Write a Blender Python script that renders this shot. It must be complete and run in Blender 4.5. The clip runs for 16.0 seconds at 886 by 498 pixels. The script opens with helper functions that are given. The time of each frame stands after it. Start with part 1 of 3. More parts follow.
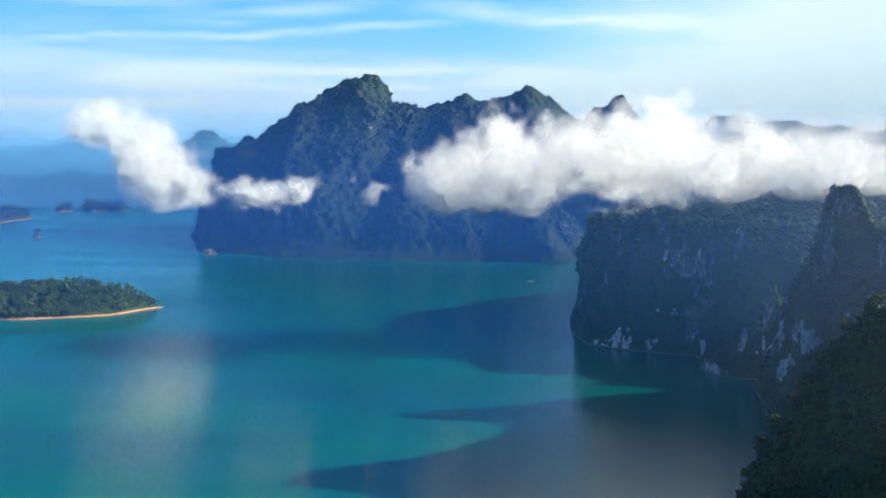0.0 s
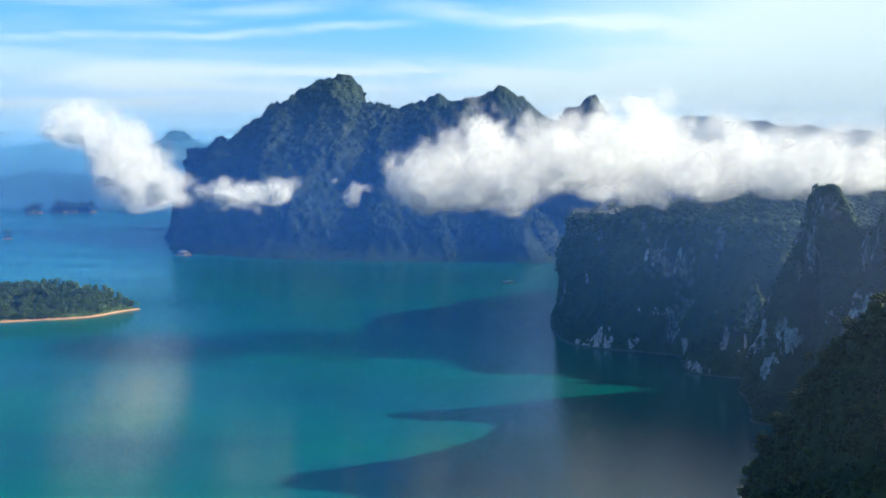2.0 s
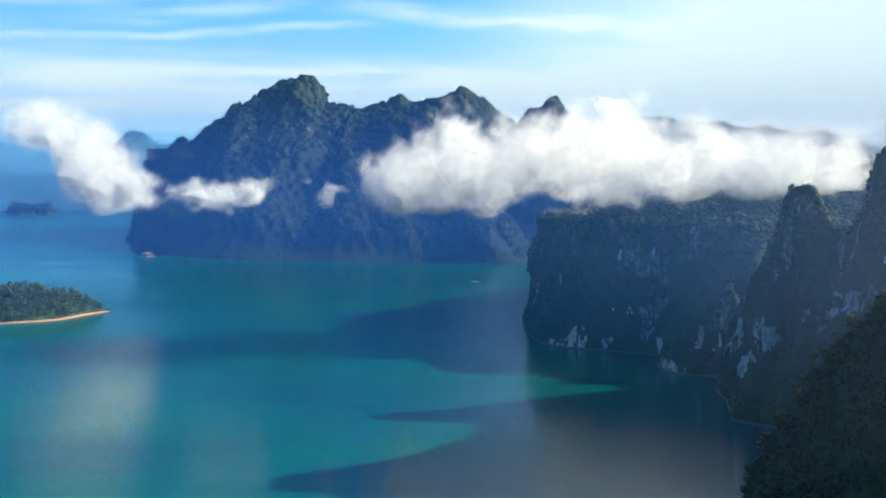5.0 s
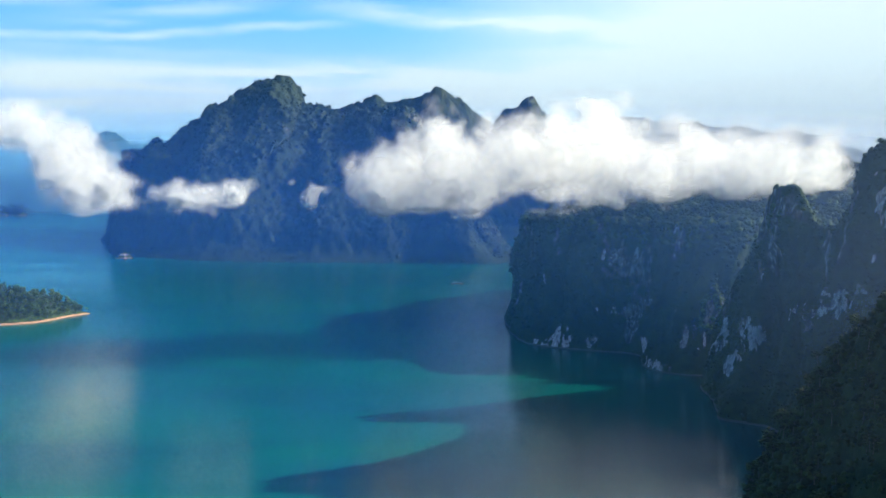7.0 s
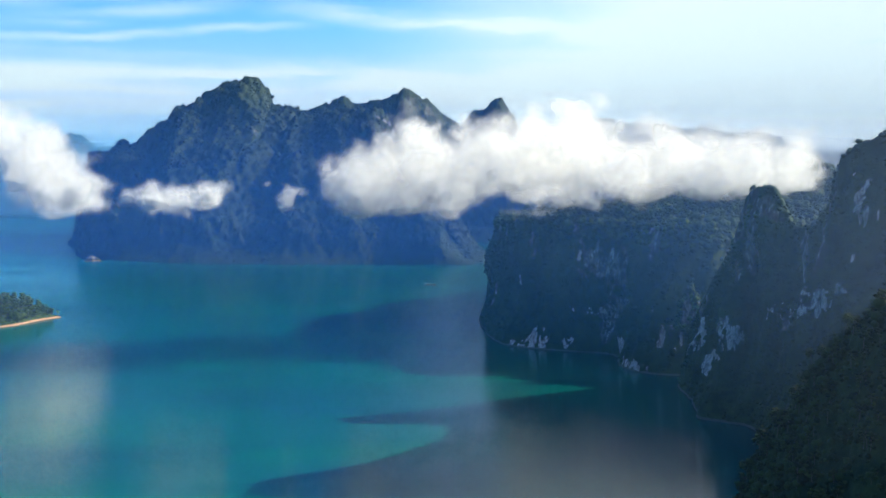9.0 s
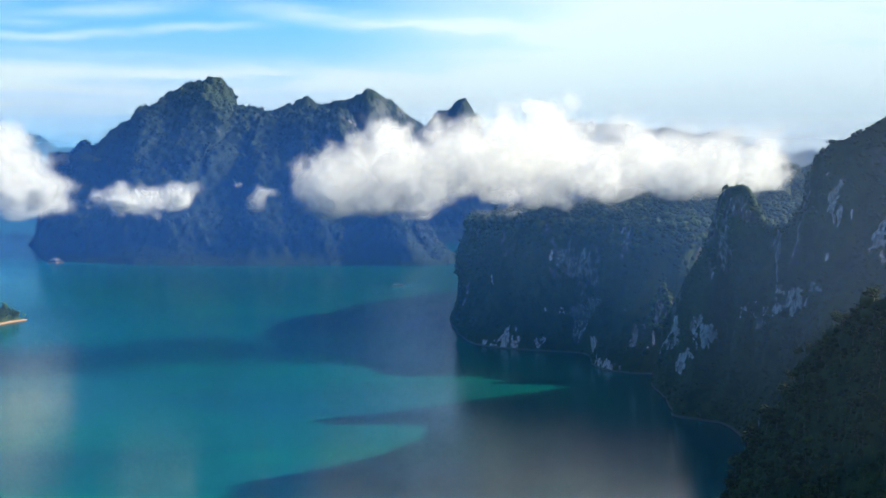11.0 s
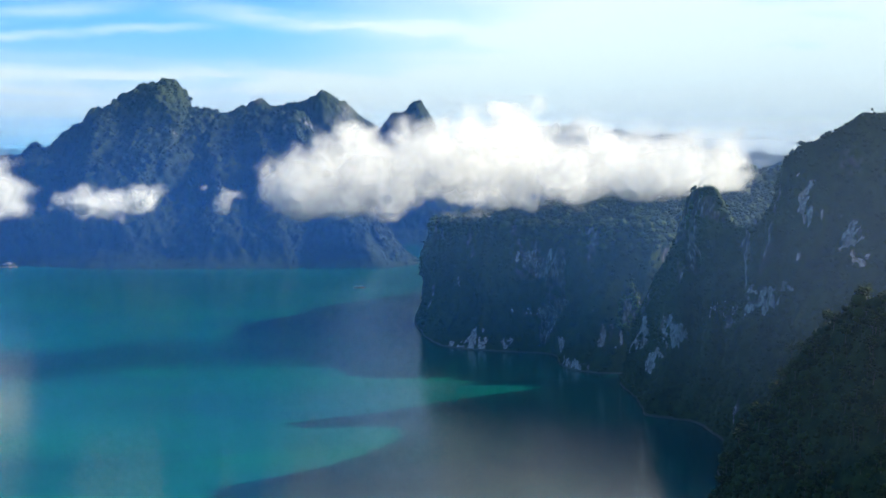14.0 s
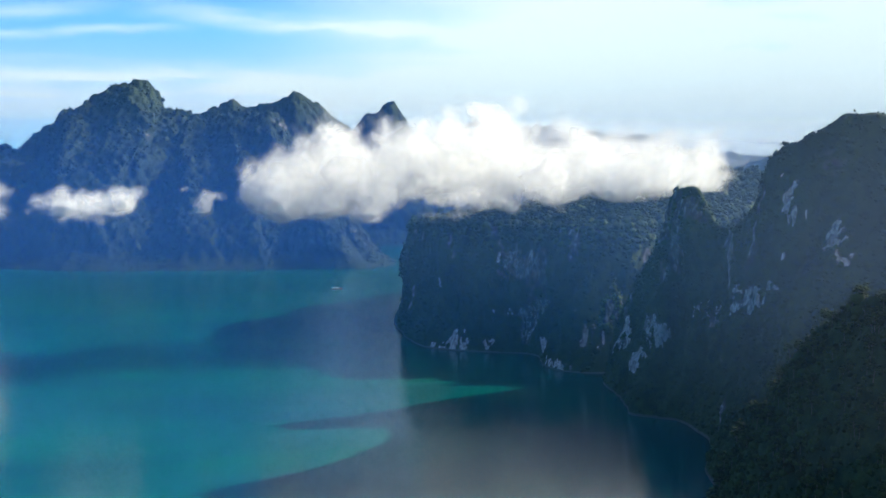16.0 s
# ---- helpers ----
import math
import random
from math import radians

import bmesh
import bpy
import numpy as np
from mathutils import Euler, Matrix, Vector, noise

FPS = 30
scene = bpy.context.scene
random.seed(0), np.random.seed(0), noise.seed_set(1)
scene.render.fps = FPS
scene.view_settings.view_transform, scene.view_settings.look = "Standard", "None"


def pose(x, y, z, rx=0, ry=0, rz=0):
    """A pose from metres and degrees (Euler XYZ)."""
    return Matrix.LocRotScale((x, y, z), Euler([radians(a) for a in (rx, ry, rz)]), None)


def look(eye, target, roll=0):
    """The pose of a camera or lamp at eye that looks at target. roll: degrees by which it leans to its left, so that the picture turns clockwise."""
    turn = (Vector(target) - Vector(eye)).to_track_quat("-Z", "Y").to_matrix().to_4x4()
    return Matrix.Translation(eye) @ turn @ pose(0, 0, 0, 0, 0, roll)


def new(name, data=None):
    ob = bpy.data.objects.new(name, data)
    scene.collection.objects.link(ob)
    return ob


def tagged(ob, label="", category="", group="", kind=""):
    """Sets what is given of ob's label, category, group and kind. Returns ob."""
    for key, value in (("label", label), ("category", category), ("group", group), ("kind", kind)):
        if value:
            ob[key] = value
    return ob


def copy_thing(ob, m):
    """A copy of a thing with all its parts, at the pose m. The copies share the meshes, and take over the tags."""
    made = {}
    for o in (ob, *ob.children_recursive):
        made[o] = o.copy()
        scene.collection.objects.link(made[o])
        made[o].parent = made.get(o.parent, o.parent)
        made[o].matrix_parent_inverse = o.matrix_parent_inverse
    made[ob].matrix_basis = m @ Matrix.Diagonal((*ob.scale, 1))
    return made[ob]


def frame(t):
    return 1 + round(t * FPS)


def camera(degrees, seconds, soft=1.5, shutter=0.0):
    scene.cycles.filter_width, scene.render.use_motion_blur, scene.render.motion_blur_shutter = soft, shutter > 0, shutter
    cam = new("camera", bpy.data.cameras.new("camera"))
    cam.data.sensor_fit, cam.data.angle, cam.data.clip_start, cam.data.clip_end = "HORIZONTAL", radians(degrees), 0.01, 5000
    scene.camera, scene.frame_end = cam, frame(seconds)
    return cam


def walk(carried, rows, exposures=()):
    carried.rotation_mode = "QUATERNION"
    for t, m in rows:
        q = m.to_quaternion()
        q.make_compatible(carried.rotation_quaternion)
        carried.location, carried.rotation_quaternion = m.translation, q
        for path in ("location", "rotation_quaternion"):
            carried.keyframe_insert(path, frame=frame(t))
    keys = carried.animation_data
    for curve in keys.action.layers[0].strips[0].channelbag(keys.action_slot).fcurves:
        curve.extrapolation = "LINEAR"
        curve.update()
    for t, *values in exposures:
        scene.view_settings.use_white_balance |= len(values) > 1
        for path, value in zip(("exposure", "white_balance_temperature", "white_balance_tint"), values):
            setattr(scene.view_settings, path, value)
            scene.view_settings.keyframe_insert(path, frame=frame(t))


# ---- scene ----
cam = camera(42.0, 16.0)
PATH = [
    (0, (11.708, 0.308, 198.719), (11.601, 2.299, 198.562), 0.8),
    (0.5, (8.445, 0.26, 198.708), (8.351, 2.252, 198.552), 0.7),
    (1, (5.184, 0.215, 198.696), (5.103, 2.207, 198.54), 0.7),
    (1.5, (1.89, 0.176, 198.691), (1.823, 2.169, 198.535), 0.7),
    (2, (-1.438, 0.138, 198.687), (-1.492, 2.131, 198.531), 0.7),
    (2.5, (-4.768, 0.064, 198.681), (-4.808, 2.057, 198.526), 0.7),
    (3, (-8.134, -0.029, 198.682), (-8.162, 1.964, 198.527), 0.7),
    (3.5, (-11.473, -0.121, 198.685), (-11.488, 1.873, 198.53), 0.7),
    (4, (-14.764, -0.216, 198.692), (-14.767, 1.778, 198.537), 0.7),
    (6.5, (-30.794, -0.78, 198.832), (-30.735, 1.213, 198.679), 0.6),
    (7, (-33.97, -0.841, 198.817), (-33.9, 1.152, 198.664), 0.6),
    (7.5, (-37.132, -0.847, 198.787), (-37.049, 1.145, 198.634), 0.6),
    (8, (-40.27, -0.81, 198.75), (-40.172, 1.181, 198.598), 0.5),
    (8.5, (-43.39, -0.733, 198.726), (-43.276, 1.258, 198.575), 0.5),
    (9, (-46.506, -0.611, 198.708), (-46.375, 1.379, 198.558), 0.5),
    (11.5, (-62.074, -0.074, 198.586), (-61.859, 1.909, 198.438), 0.4),
    (12, (-65.215, 0.036, 198.577), (-64.985, 2.017, 198.43), 0.4),
    (12.5, (-68.335, 0.094, 198.573), (-68.091, 2.074, 198.426), 0.4),
    (13, (-71.465, 0.152, 198.562), (-71.207, 2.13, 198.416), 0.3),
    (13.5, (-74.596, 0.215, 198.555), (-74.324, 2.191, 198.409), 0.3),
    (14, (-77.754, 0.318, 198.551), (-77.468, 2.293, 198.406), 0.3),
    (14.5, (-80.972, 0.478, 198.556), (-80.673, 2.45, 198.412), 0.2),
    (15, (-84.2, 0.668, 198.561), (-83.887, 2.639, 198.417), 0.3),
    (15.5, (-87.386, 0.845, 198.562), (-87.061, 2.814, 198.418), 0.2),
    (16, (-90.528, 0.992, 198.569), (-90.19, 2.958, 198.426), 0.2),
]
walk(cam, [(t, look(eye, target, roll)) for t, eye, target, roll in PATH], exposures=((0.0, 0.76, 6750, 2.0), (16.0, 0.78, 6950, 3.0)))

# ---- world and sun ----
SUN_AZ, SUN_EL = radians(9.5), radians(27.6)      # measured from +x towards +y
TO_SUN = Vector((math.cos(SUN_EL) * math.cos(SUN_AZ), math.cos(SUN_EL) * math.sin(SUN_AZ), math.sin(SUN_EL)))
SKY, SUN = 0.108, 5.0
CIRRUS = [(-0.50, 0.085, -0.06, 0.113, 0.006, 0.55), (-0.05, 0.127, 0.26, 0.102, 0.014, 0.85), (-0.36, 0.066, 0.24, 0.074, 0.022, 0.85), (-0.50, 0.039, -0.22, 0.045, 0.008, 0.7),
          (-0.27, 0.115, -0.10, 0.130, 0.010, 0.5), (0.36, 0.126, 0.62, 0.104, 0.010, 0.7), (0.10, 0.088, 0.20, 0.092, 0.010, 0.35), (0.20, 0.118, 0.32, 0.121, 0.004, 0.5)]
scene.cycles.transparent_max_bounces = 64


class Nodes:
    """Short hand for building node trees."""

    def __init__(self, tree):
        self.tree = tree
        tree.nodes.clear()

    def add(self, kind, inputs=(), **props):
        n = self.tree.nodes.new("ShaderNode" + kind)
        for key, value in props.items():
            setattr(n, key, value)
        for key, value in dict(inputs).items():
            if isinstance(value, bpy.types.NodeSocket):
                self.tree.links.new(value, n.inputs[key])
            else:
                n.inputs[key].default_value = value
        return n

    def math(self, op, a, b=0.0, clamp=False):
        return self.add("Math", {0: a, 1: b}, operation=op, use_clamp=clamp).outputs[0]

    def noise(self, vector, scale, detail=4.0, rough=0.55, distortion=0.0):
        return self.add("TexNoise", {"Vector": vector, "Scale": scale, "Detail": detail, "Roughness": rough, "Distortion": distortion}).outputs[0]

    def ramp(self, value, low, high, to=(0.0, 1.0)):
        return self.add("MapRange", {0: value, 1: low, 2: high, 3: to[0], 4: to[1]}, interpolation_type="SMOOTHSTEP").outputs[0]

    def mix(self, factor, a, b):
        n = self.add("Mix", data_type="RGBA")
        for i, v in ((0, factor), (6, a), (7, b)):
            if isinstance(v, bpy.types.NodeSocket):
                self.tree.links.new(v, n.inputs[i])
            else:
                n.inputs[i].default_value = v if i == 0 else (*v, 1.0)
        return n.outputs[2]

    def stretch(self, vector, scale):
        return self.add("Mapping", {"Vector": vector, "Scale": scale}).outputs[0]

    def bump(self, height, strength, distance):
        return self.add("Bump", {"Height": height, "Strength": strength, "Distance": distance}).outputs[0]

    def out(self, shader, kind="OutputMaterial"):
        self.tree.links.new(shader, self.add(kind).inputs["Surface"])


def make_world():
    world = bpy.data.worlds.new("sky")
    scene.world = world
    world.use_nodes = True
    n = Nodes(world.node_tree)
    direction = n.add("TexCoord").outputs["Generated"]
    xyz = n.add("SeparateXYZ", {0: direction}).outputs
    # the clear tropical sky stays blue down to the horizon
    lifted = n.add("CombineXYZ", {0: xyz[0], 1: xyz[1], 2: n.math("ADD", n.math("MAXIMUM", xyz[2], 0.0), 0.30)}).outputs[0]
    sky = n.add("TexSky", {"Vector": lifted}, sky_type="NISHITA", sun_disc=False, sun_elevation=SUN_EL,
                sun_rotation=radians(90) - SUN_AZ, air_density=1.0, dust_density=0.4, ozone_density=2.5).outputs[0]
    # high cirrus drawn out in flat bands
    bands = n.add("CombineXYZ", {0: n.math("MULTIPLY", xyz[0], 2.2), 1: n.math("MULTIPLY", xyz[1], 2.2), 2: n.math("MULTIPLY", xyz[2], 34.0)}).outputs[0]
    streak = n.noise(bands, 1.0, 6.0, 0.55, 0.35)
    veil = n.ramp(streak, 0.43, 0.60)
    # whitening reaches far up on the east side, for paler lake reflections
    low = n.math("ADD", n.ramp(xyz[2], 0.03, 0.125, (0.62, 0.0)), n.math("MULTIPLY", n.math("MULTIPLY", n.ramp(xyz[0], -0.04, 0.26, (0.0, 1.0)), n.ramp(n.noise(n.stretch(direction, (5.0, 5.0, 16.0)), 1.0, 6.0, 0.6, 0.4), 0.36, 0.60, (0.70, 1.0))), n.ramp(xyz[2], 0.40, 0.75, (1.0, 0.0))))
    # long cirrus streaks: bearing and height of both ends, half width, thickness
    bearing = n.math("DIVIDE", xyz[0], n.math("MAXIMUM", xyz[1], 0.05))
    fibre = n.noise(n.add("CombineXYZ", {0: n.math("MULTIPLY", bearing, 5.0), 1: 0.0, 2: n.math("MULTIPLY", xyz[2], 60.0)}).outputs[0], 1.0, 6.0, 0.62, 0.6)
    waver = n.math("MULTIPLY", n.math("SUBTRACT", n.noise(n.stretch(direction, (7.0, 7.0, 9.0)), 1.0, 7.0, 0.6), 0.5), 0.022)
    streaks = 0.0
    for b0, h0, b1, h1, half, thick in CIRRUS:
        slope = (h1 - h0) / (b1 - b0)
        middle = n.math("ADD", n.math("MULTIPLY", bearing, slope), h0 - slope * b0)
        off = n.math("ABSOLUTE", n.math("SUBTRACT", n.math("ADD", xyz[2], waver), middle))
        ends = n.math("MULTIPLY", n.ramp(bearing, b0 - 0.10, b0 + 0.08), n.ramp(bearing, b1 - 0.06, b1 + 0.05, (1.0, 0.0)))
        streaks = n.math("MAXIMUM", streaks, n.math("MULTIPLY", n.math("MULTIPLY", n.ramp(off, 0.0, half, (1.0, 0.0)), ends), thick))
    streaks = n.math("MULTIPLY", streaks, n.ramp(fibre, 0.30, 0.62, (0.12, 1.0)))
    puffs = n.math("MULTIPLY", n.ramp(n.noise(n.stretch(direction, (9.0, 9.0, 18.0)), 1.0, 7.0, 0.62, 0.8), 0.50, 0.66), n.math("MULTIPLY", n.ramp(bearing, 0.28, 0.40), n.ramp(xyz[2], 0.045, 0.085)))
    streaks = n.math("MAXIMUM", streaks, n.math("MULTIPLY", puffs, n.ramp(xyz[2], 0.12, 0.22, (0.7, 0.0))))
    cover = n.math("ADD", n.math("MAXIMUM", n.math("MULTIPLY", veil, n.ramp(xyz[2], 0.115, 0.18, (0.30, 0.03))), streaks), low, clamp=True)
    # unseen upper sky on the east side, brightened to lighten the lake's reflections
    glow = n.math("MULTIPLY", n.ramp(xyz[0], 0.09, 0.44), n.ramp(xyz[2], 0.15, 0.28))
    cloudy = n.mix(cover, (0, 0, 0), n.mix(glow, (4.75, 5.55, 5.85), (20.0, 19.8, 18.8)))
    clear = n.mix(cover, (1, 1, 1), (0.1, 0.1, 0.1))
    sky = n.add("Mix", {0: 1.0, 6: sky, 7: n.mix(n.ramp(xyz[2], 0.115, 0.19), (1.05, 1.85, 2.5), (0.40, 0.98, 1.5))}, data_type="RGBA", blend_type="MULTIPLY").outputs[2]
    total = n.add("Mix", {0: 1.0, 6: sky, 7: clear}, data_type="RGBA", blend_type="MULTIPLY").outputs[2]
    total = n.add("Mix", {0: 1.0, 6: total, 7: cloudy}, data_type="RGBA", blend_type="ADD").outputs[2]
    n.out(n.add("Background", {"Color": total, "Strength": SKY}).outputs[0], "OutputWorld")


make_world()
sun = new("sun", bpy.data.lights.new("sun", "SUN"))
sun.data.energy, sun.data.angle, sun.data.color = SUN, radians(0.53), (1.0, 0.95, 0.86)
sun.matrix_world = look(TO_SUN * 1000, (0, 0, 0))


# ---- materials ----
def material(name):
    m = bpy.data.materials.new(name)
    m.use_nodes = True
    return m, Nodes(m.node_tree)


def make_water():
    m, n = material("lake_water")
    p = n.add("NewGeometry").outputs["Position"]
    broad = n.noise(n.stretch(p, (0.0016, 0.0030, 0.0)), 1.0, 3.0)
    patch = n.noise(n.stretch(p, (0.006, 0.012, 0.0)), 1.0, 4.0)
    tone = n.math("ADD", n.math("MULTIPLY", broad, 0.7), n.math("MULTIPLY", patch, 0.3))
    colour = n.mix(n.ramp(tone, 0.35, 0.65), (0.0, 0.072, 0.082), (0.0, 0.108, 0.084))
    # cloud-shadow streaks painted dark, and sky reflection painted pale into the western arm
    shade_streak = n.noise(n.stretch(p, (0.0040, 0.017, 0.0)), 1.0, 4.0, 0.55, 0.4)
    colour = n.mix(n.ramp(shade_streak, 0.54, 0.66, (0.0, 0.45)), colour, (0.0, 0.045, 0.080))
    west_sheen = n.ramp(n.math("ADD", n.add("SeparateXYZ", {0: p}).outputs[0], n.math("MULTIPLY", broad, 260.0)), -240.0, -640.0)
    colour = n.mix(west_sheen, colour, (0.0, 0.185, 0.275))
    ripple = n.noise(n.stretch(p, (0.10, 0.5, 0.0)), 1.0, 4.0)
    rough = n.ramp(n.noise(n.stretch(p, (0.0015, 0.006, 0.0)), 1.0, 3.0), 0.35, 0.7, (0.14, 0.20))
    # long low ripples lie across the view and draw reflections out lengthwise
    across = n.add("CombineXYZ", {0: 0.0, 1: 1.0, 2: 0.0}).outputs[0]
    n.out(n.add("BsdfPrincipled", {"Base Color": colour, "Roughness": rough, "IOR": 1.333, "Anisotropic": 0.85, "Tangent": across, "Normal": n.bump(ripple, 0.25, 0.15)}).outputs[0])
    return m


def make_terrain(name, green, dark_green, rock, dark_rock, earth, shore, grain=1.0):
    """Jungle-clad limestone: the attribute 'rock' says where the stone lies bare."""
    m, n = material(name)
    p = n.add("NewGeometry").outputs["Position"]
    z = n.add("SeparateXYZ", {0: p}).outputs[2]
    bare = n.add("Attribute", attribute_name="rock").outputs["Fac"]
    fine = n.noise(p, 0.16 * grain, 5.0, 0.65)
    broad = n.noise(p, 0.018 * grain, 4.0)
    leaves = n.mix(n.ramp(n.math("ADD", n.math("MULTIPLY", fine, 0.6), n.math("MULTIPLY", broad, 0.4)), 0.38, 0.62), dark_green, green)
    drips = n.noise(n.stretch(p, (0.10, 0.10, 0.012)), 1.0, 5.0, 0.6, 0.4)
    stone = n.mix(n.ramp(drips, 0.36, 0.64), tuple(c * 0.45 for c in dark_rock), dark_rock)
    # broken pale limestone with dark runnels
    runnel = n.ramp(n.noise(n.stretch(p, (0.45, 0.45, 0.13)), 1.0, 6.0, 0.68, 0.5), 0.36, 0.60)
    pale = n.mix(runnel, tuple(c * 0.35 for c in rock), rock)
    stone = n.mix(n.ramp(n.math("ADD", bare, n.math("MULTIPLY", n.math("SUBTRACT", n.math("ADD", n.math("MULTIPLY", drips, 0.6), n.math("MULTIPLY", runnel, 0.4)), 0.5), 0.8)), 0.58, 0.92), stone, pale)
    stone = n.mix(n.ramp(n.noise(p, 0.045, 3.0), 0.52, 0.72, (0.0, 0.5)), stone, (0.22, 0.16, 0.11))
    edge = n.ramp(n.math("ADD", bare, n.math("MULTIPLY", n.math("SUBTRACT", fine, 0.5), 0.9)), 0.42, 0.60)
    colour = n.mix(edge, leaves, stone)
    bank = n.ramp(n.math("ADD", z, n.math("MULTIPLY", fine, -2.4)), shore, shore * 0.5)
    colour = n.mix(bank, colour, earth)
    n.out(n.add("BsdfPrincipled", {"Base Color": colour, "Roughness": 0.85, "Specular IOR Level": 0.15, "Normal": n.bump(fine, 0.45, 1.6)}).outputs[0])
    return m


def make_leaves(name, a, b):
    m, n = material(name)
    p = n.add("NewGeometry")
    each = p.outputs["Random Per Island"]
    tone = n.math("ADD", n.math("MULTIPLY", each, 0.6), n.math("MULTIPLY", n.noise(p.outputs["Position"], 0.02, 3.0), 0.5))
    colour = n.mix(n.ramp(tone, 0.2, 0.9), a, b)
    main = n.add("BsdfPrincipled", {"Base Color": colour, "Roughness": 0.75, "Specular IOR Level": 0.2}).outputs[0]
    back = n.add("BsdfTranslucent", {"Color": colour}).outputs[0]
    n.out(n.add("MixShader", {0: 0.2, 1: main, 2: back}).outputs[0])
    return m


def make_plain(name, colour, rough=0.7, vary=0.25, scale=1.5):
    m, n = material(name)
    p = n.add("NewGeometry").outputs["Position"]
    dark = tuple(c * (1 - vary) for c in colour)
    tint = n.mix(n.ramp(n.noise(p, scale, 4.0), 0.35, 0.65), dark, colour)
    n.out(n.add("BsdfPrincipled", {"Base Color": tint, "Roughness": rough}).outputs[0])
    return m


def make_vapour(name, density, size, colour=(0.585, 0.578, 0.565)):
    """Cloud: each sheet of it holds droplets where the cloud's body ('thick') and its fine billows say so."""
    m, n = material(name)
    p = n.add("NewGeometry").outputs["Position"]
    thick = n.add("Attribute", attribute_name="thick").outputs["Fac"]
    billow = n.add("Attribute", attribute_name="billow").outputs["Vector"]
    fine = n.math("SUBTRACT", n.noise(p, 1.0 / size, 5.0, 0.52, 0.2), 0.47)
    alpha = n.ramp(n.math("ADD", thick, n.math("MULTIPLY", fine, 0.95)), -0.02, 0.75, (0.0, density))
    front = n.add("BsdfDiffuse", {"Color": (*colour, 1), "Normal": billow}).outputs[0]
    under = n.add("VectorMath", {0: billow, 1: (-1.0, -1.0, -1.0)}, operation="MULTIPLY").outputs[0]
    back = n.add("BsdfTranslucent", {"Color": (*colour, 1), "Normal": under}).outputs[0]
    lit = n.add("AddShader", {0: front, 1: back}).outputs[0]
    n.out(n.add("MixShader", {0: alpha, 1: n.add("BsdfTransparent").outputs[0], 2: lit}).outputs[0])
    return m


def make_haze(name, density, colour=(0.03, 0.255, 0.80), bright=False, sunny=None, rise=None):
    """Tint for sheets that stand in for hazy air: nothing right over the water, thicker above it, thinning out high up.
    """
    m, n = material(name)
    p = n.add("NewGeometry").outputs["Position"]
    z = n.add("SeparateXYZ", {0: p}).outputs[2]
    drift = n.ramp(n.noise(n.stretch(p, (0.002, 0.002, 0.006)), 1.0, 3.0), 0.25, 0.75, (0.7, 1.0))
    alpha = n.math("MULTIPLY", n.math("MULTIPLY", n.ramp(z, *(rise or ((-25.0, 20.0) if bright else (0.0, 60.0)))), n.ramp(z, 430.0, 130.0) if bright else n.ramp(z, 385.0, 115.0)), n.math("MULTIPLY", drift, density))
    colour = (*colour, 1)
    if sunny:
        # glare painted into the sheet eastward: (from, to, how many times thicker, its colour)
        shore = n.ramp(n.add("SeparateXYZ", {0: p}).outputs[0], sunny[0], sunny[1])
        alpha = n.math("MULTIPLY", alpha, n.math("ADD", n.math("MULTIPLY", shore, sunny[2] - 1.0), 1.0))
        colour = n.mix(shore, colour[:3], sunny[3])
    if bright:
        # fixed normals catch light from above, to brighten the far sheets
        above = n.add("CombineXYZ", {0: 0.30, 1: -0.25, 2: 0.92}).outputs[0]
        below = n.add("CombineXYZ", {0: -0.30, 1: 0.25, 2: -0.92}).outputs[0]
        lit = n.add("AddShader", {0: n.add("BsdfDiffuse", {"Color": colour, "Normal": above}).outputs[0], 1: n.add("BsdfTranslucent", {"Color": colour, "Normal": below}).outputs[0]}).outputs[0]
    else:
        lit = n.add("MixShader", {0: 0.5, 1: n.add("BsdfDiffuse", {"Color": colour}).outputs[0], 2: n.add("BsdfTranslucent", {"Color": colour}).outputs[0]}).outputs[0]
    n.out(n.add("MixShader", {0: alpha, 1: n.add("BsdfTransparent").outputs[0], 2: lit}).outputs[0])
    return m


WATER = make_water()
KARST = make_terrain("jungle_karst", (0.034, 0.056, 0.020), (0.014, 0.028, 0.013), (0.40, 0.37, 0.36), (0.075, 0.075, 0.082), (0.075, 0.072, 0.066), 0.5)
ISLE = make_terrain("island_soil", (0.060, 0.095, 0.030), (0.022, 0.045, 0.018), (0.46, 0.40, 0.33), (0.26, 0.22, 0.18), (0.44, 0.25, 0.14), 0.7)
FAR_KARST = make_terrain("far_jungle_karst", (0.032, 0.050, 0.018), (0.014, 0.027, 0.012), (0.24, 0.22, 0.19), (0.12, 0.125, 0.11), (0.030, 0.040, 0.030), 0.4)
# same jungle, two greens: canopy kept dark for shade, plateau lightened for sunlight
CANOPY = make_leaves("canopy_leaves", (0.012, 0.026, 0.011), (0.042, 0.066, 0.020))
PLATEAU_LIT = make_leaves("plateau_leaves_lit", (0.016, 0.034, 0.012), (0.070, 0.105, 0.028))
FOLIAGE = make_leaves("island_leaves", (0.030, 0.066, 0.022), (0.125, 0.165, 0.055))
BARK = make_plain("bark", (0.10, 0.085, 0.07), 0.9, 0.4)
CLOUD = make_vapour("cloud_vapour", 0.46, 22.0)
SOFT = make_vapour("soft_vapour", 0.34, 30.0, (0.56, 0.56, 0.555))
TUFT = make_vapour("tuft_vapour", 0.24, 14.0, (0.60, 0.60, 0.60))
WISP = make_vapour("thin_vapour", 0.14, 22.0)
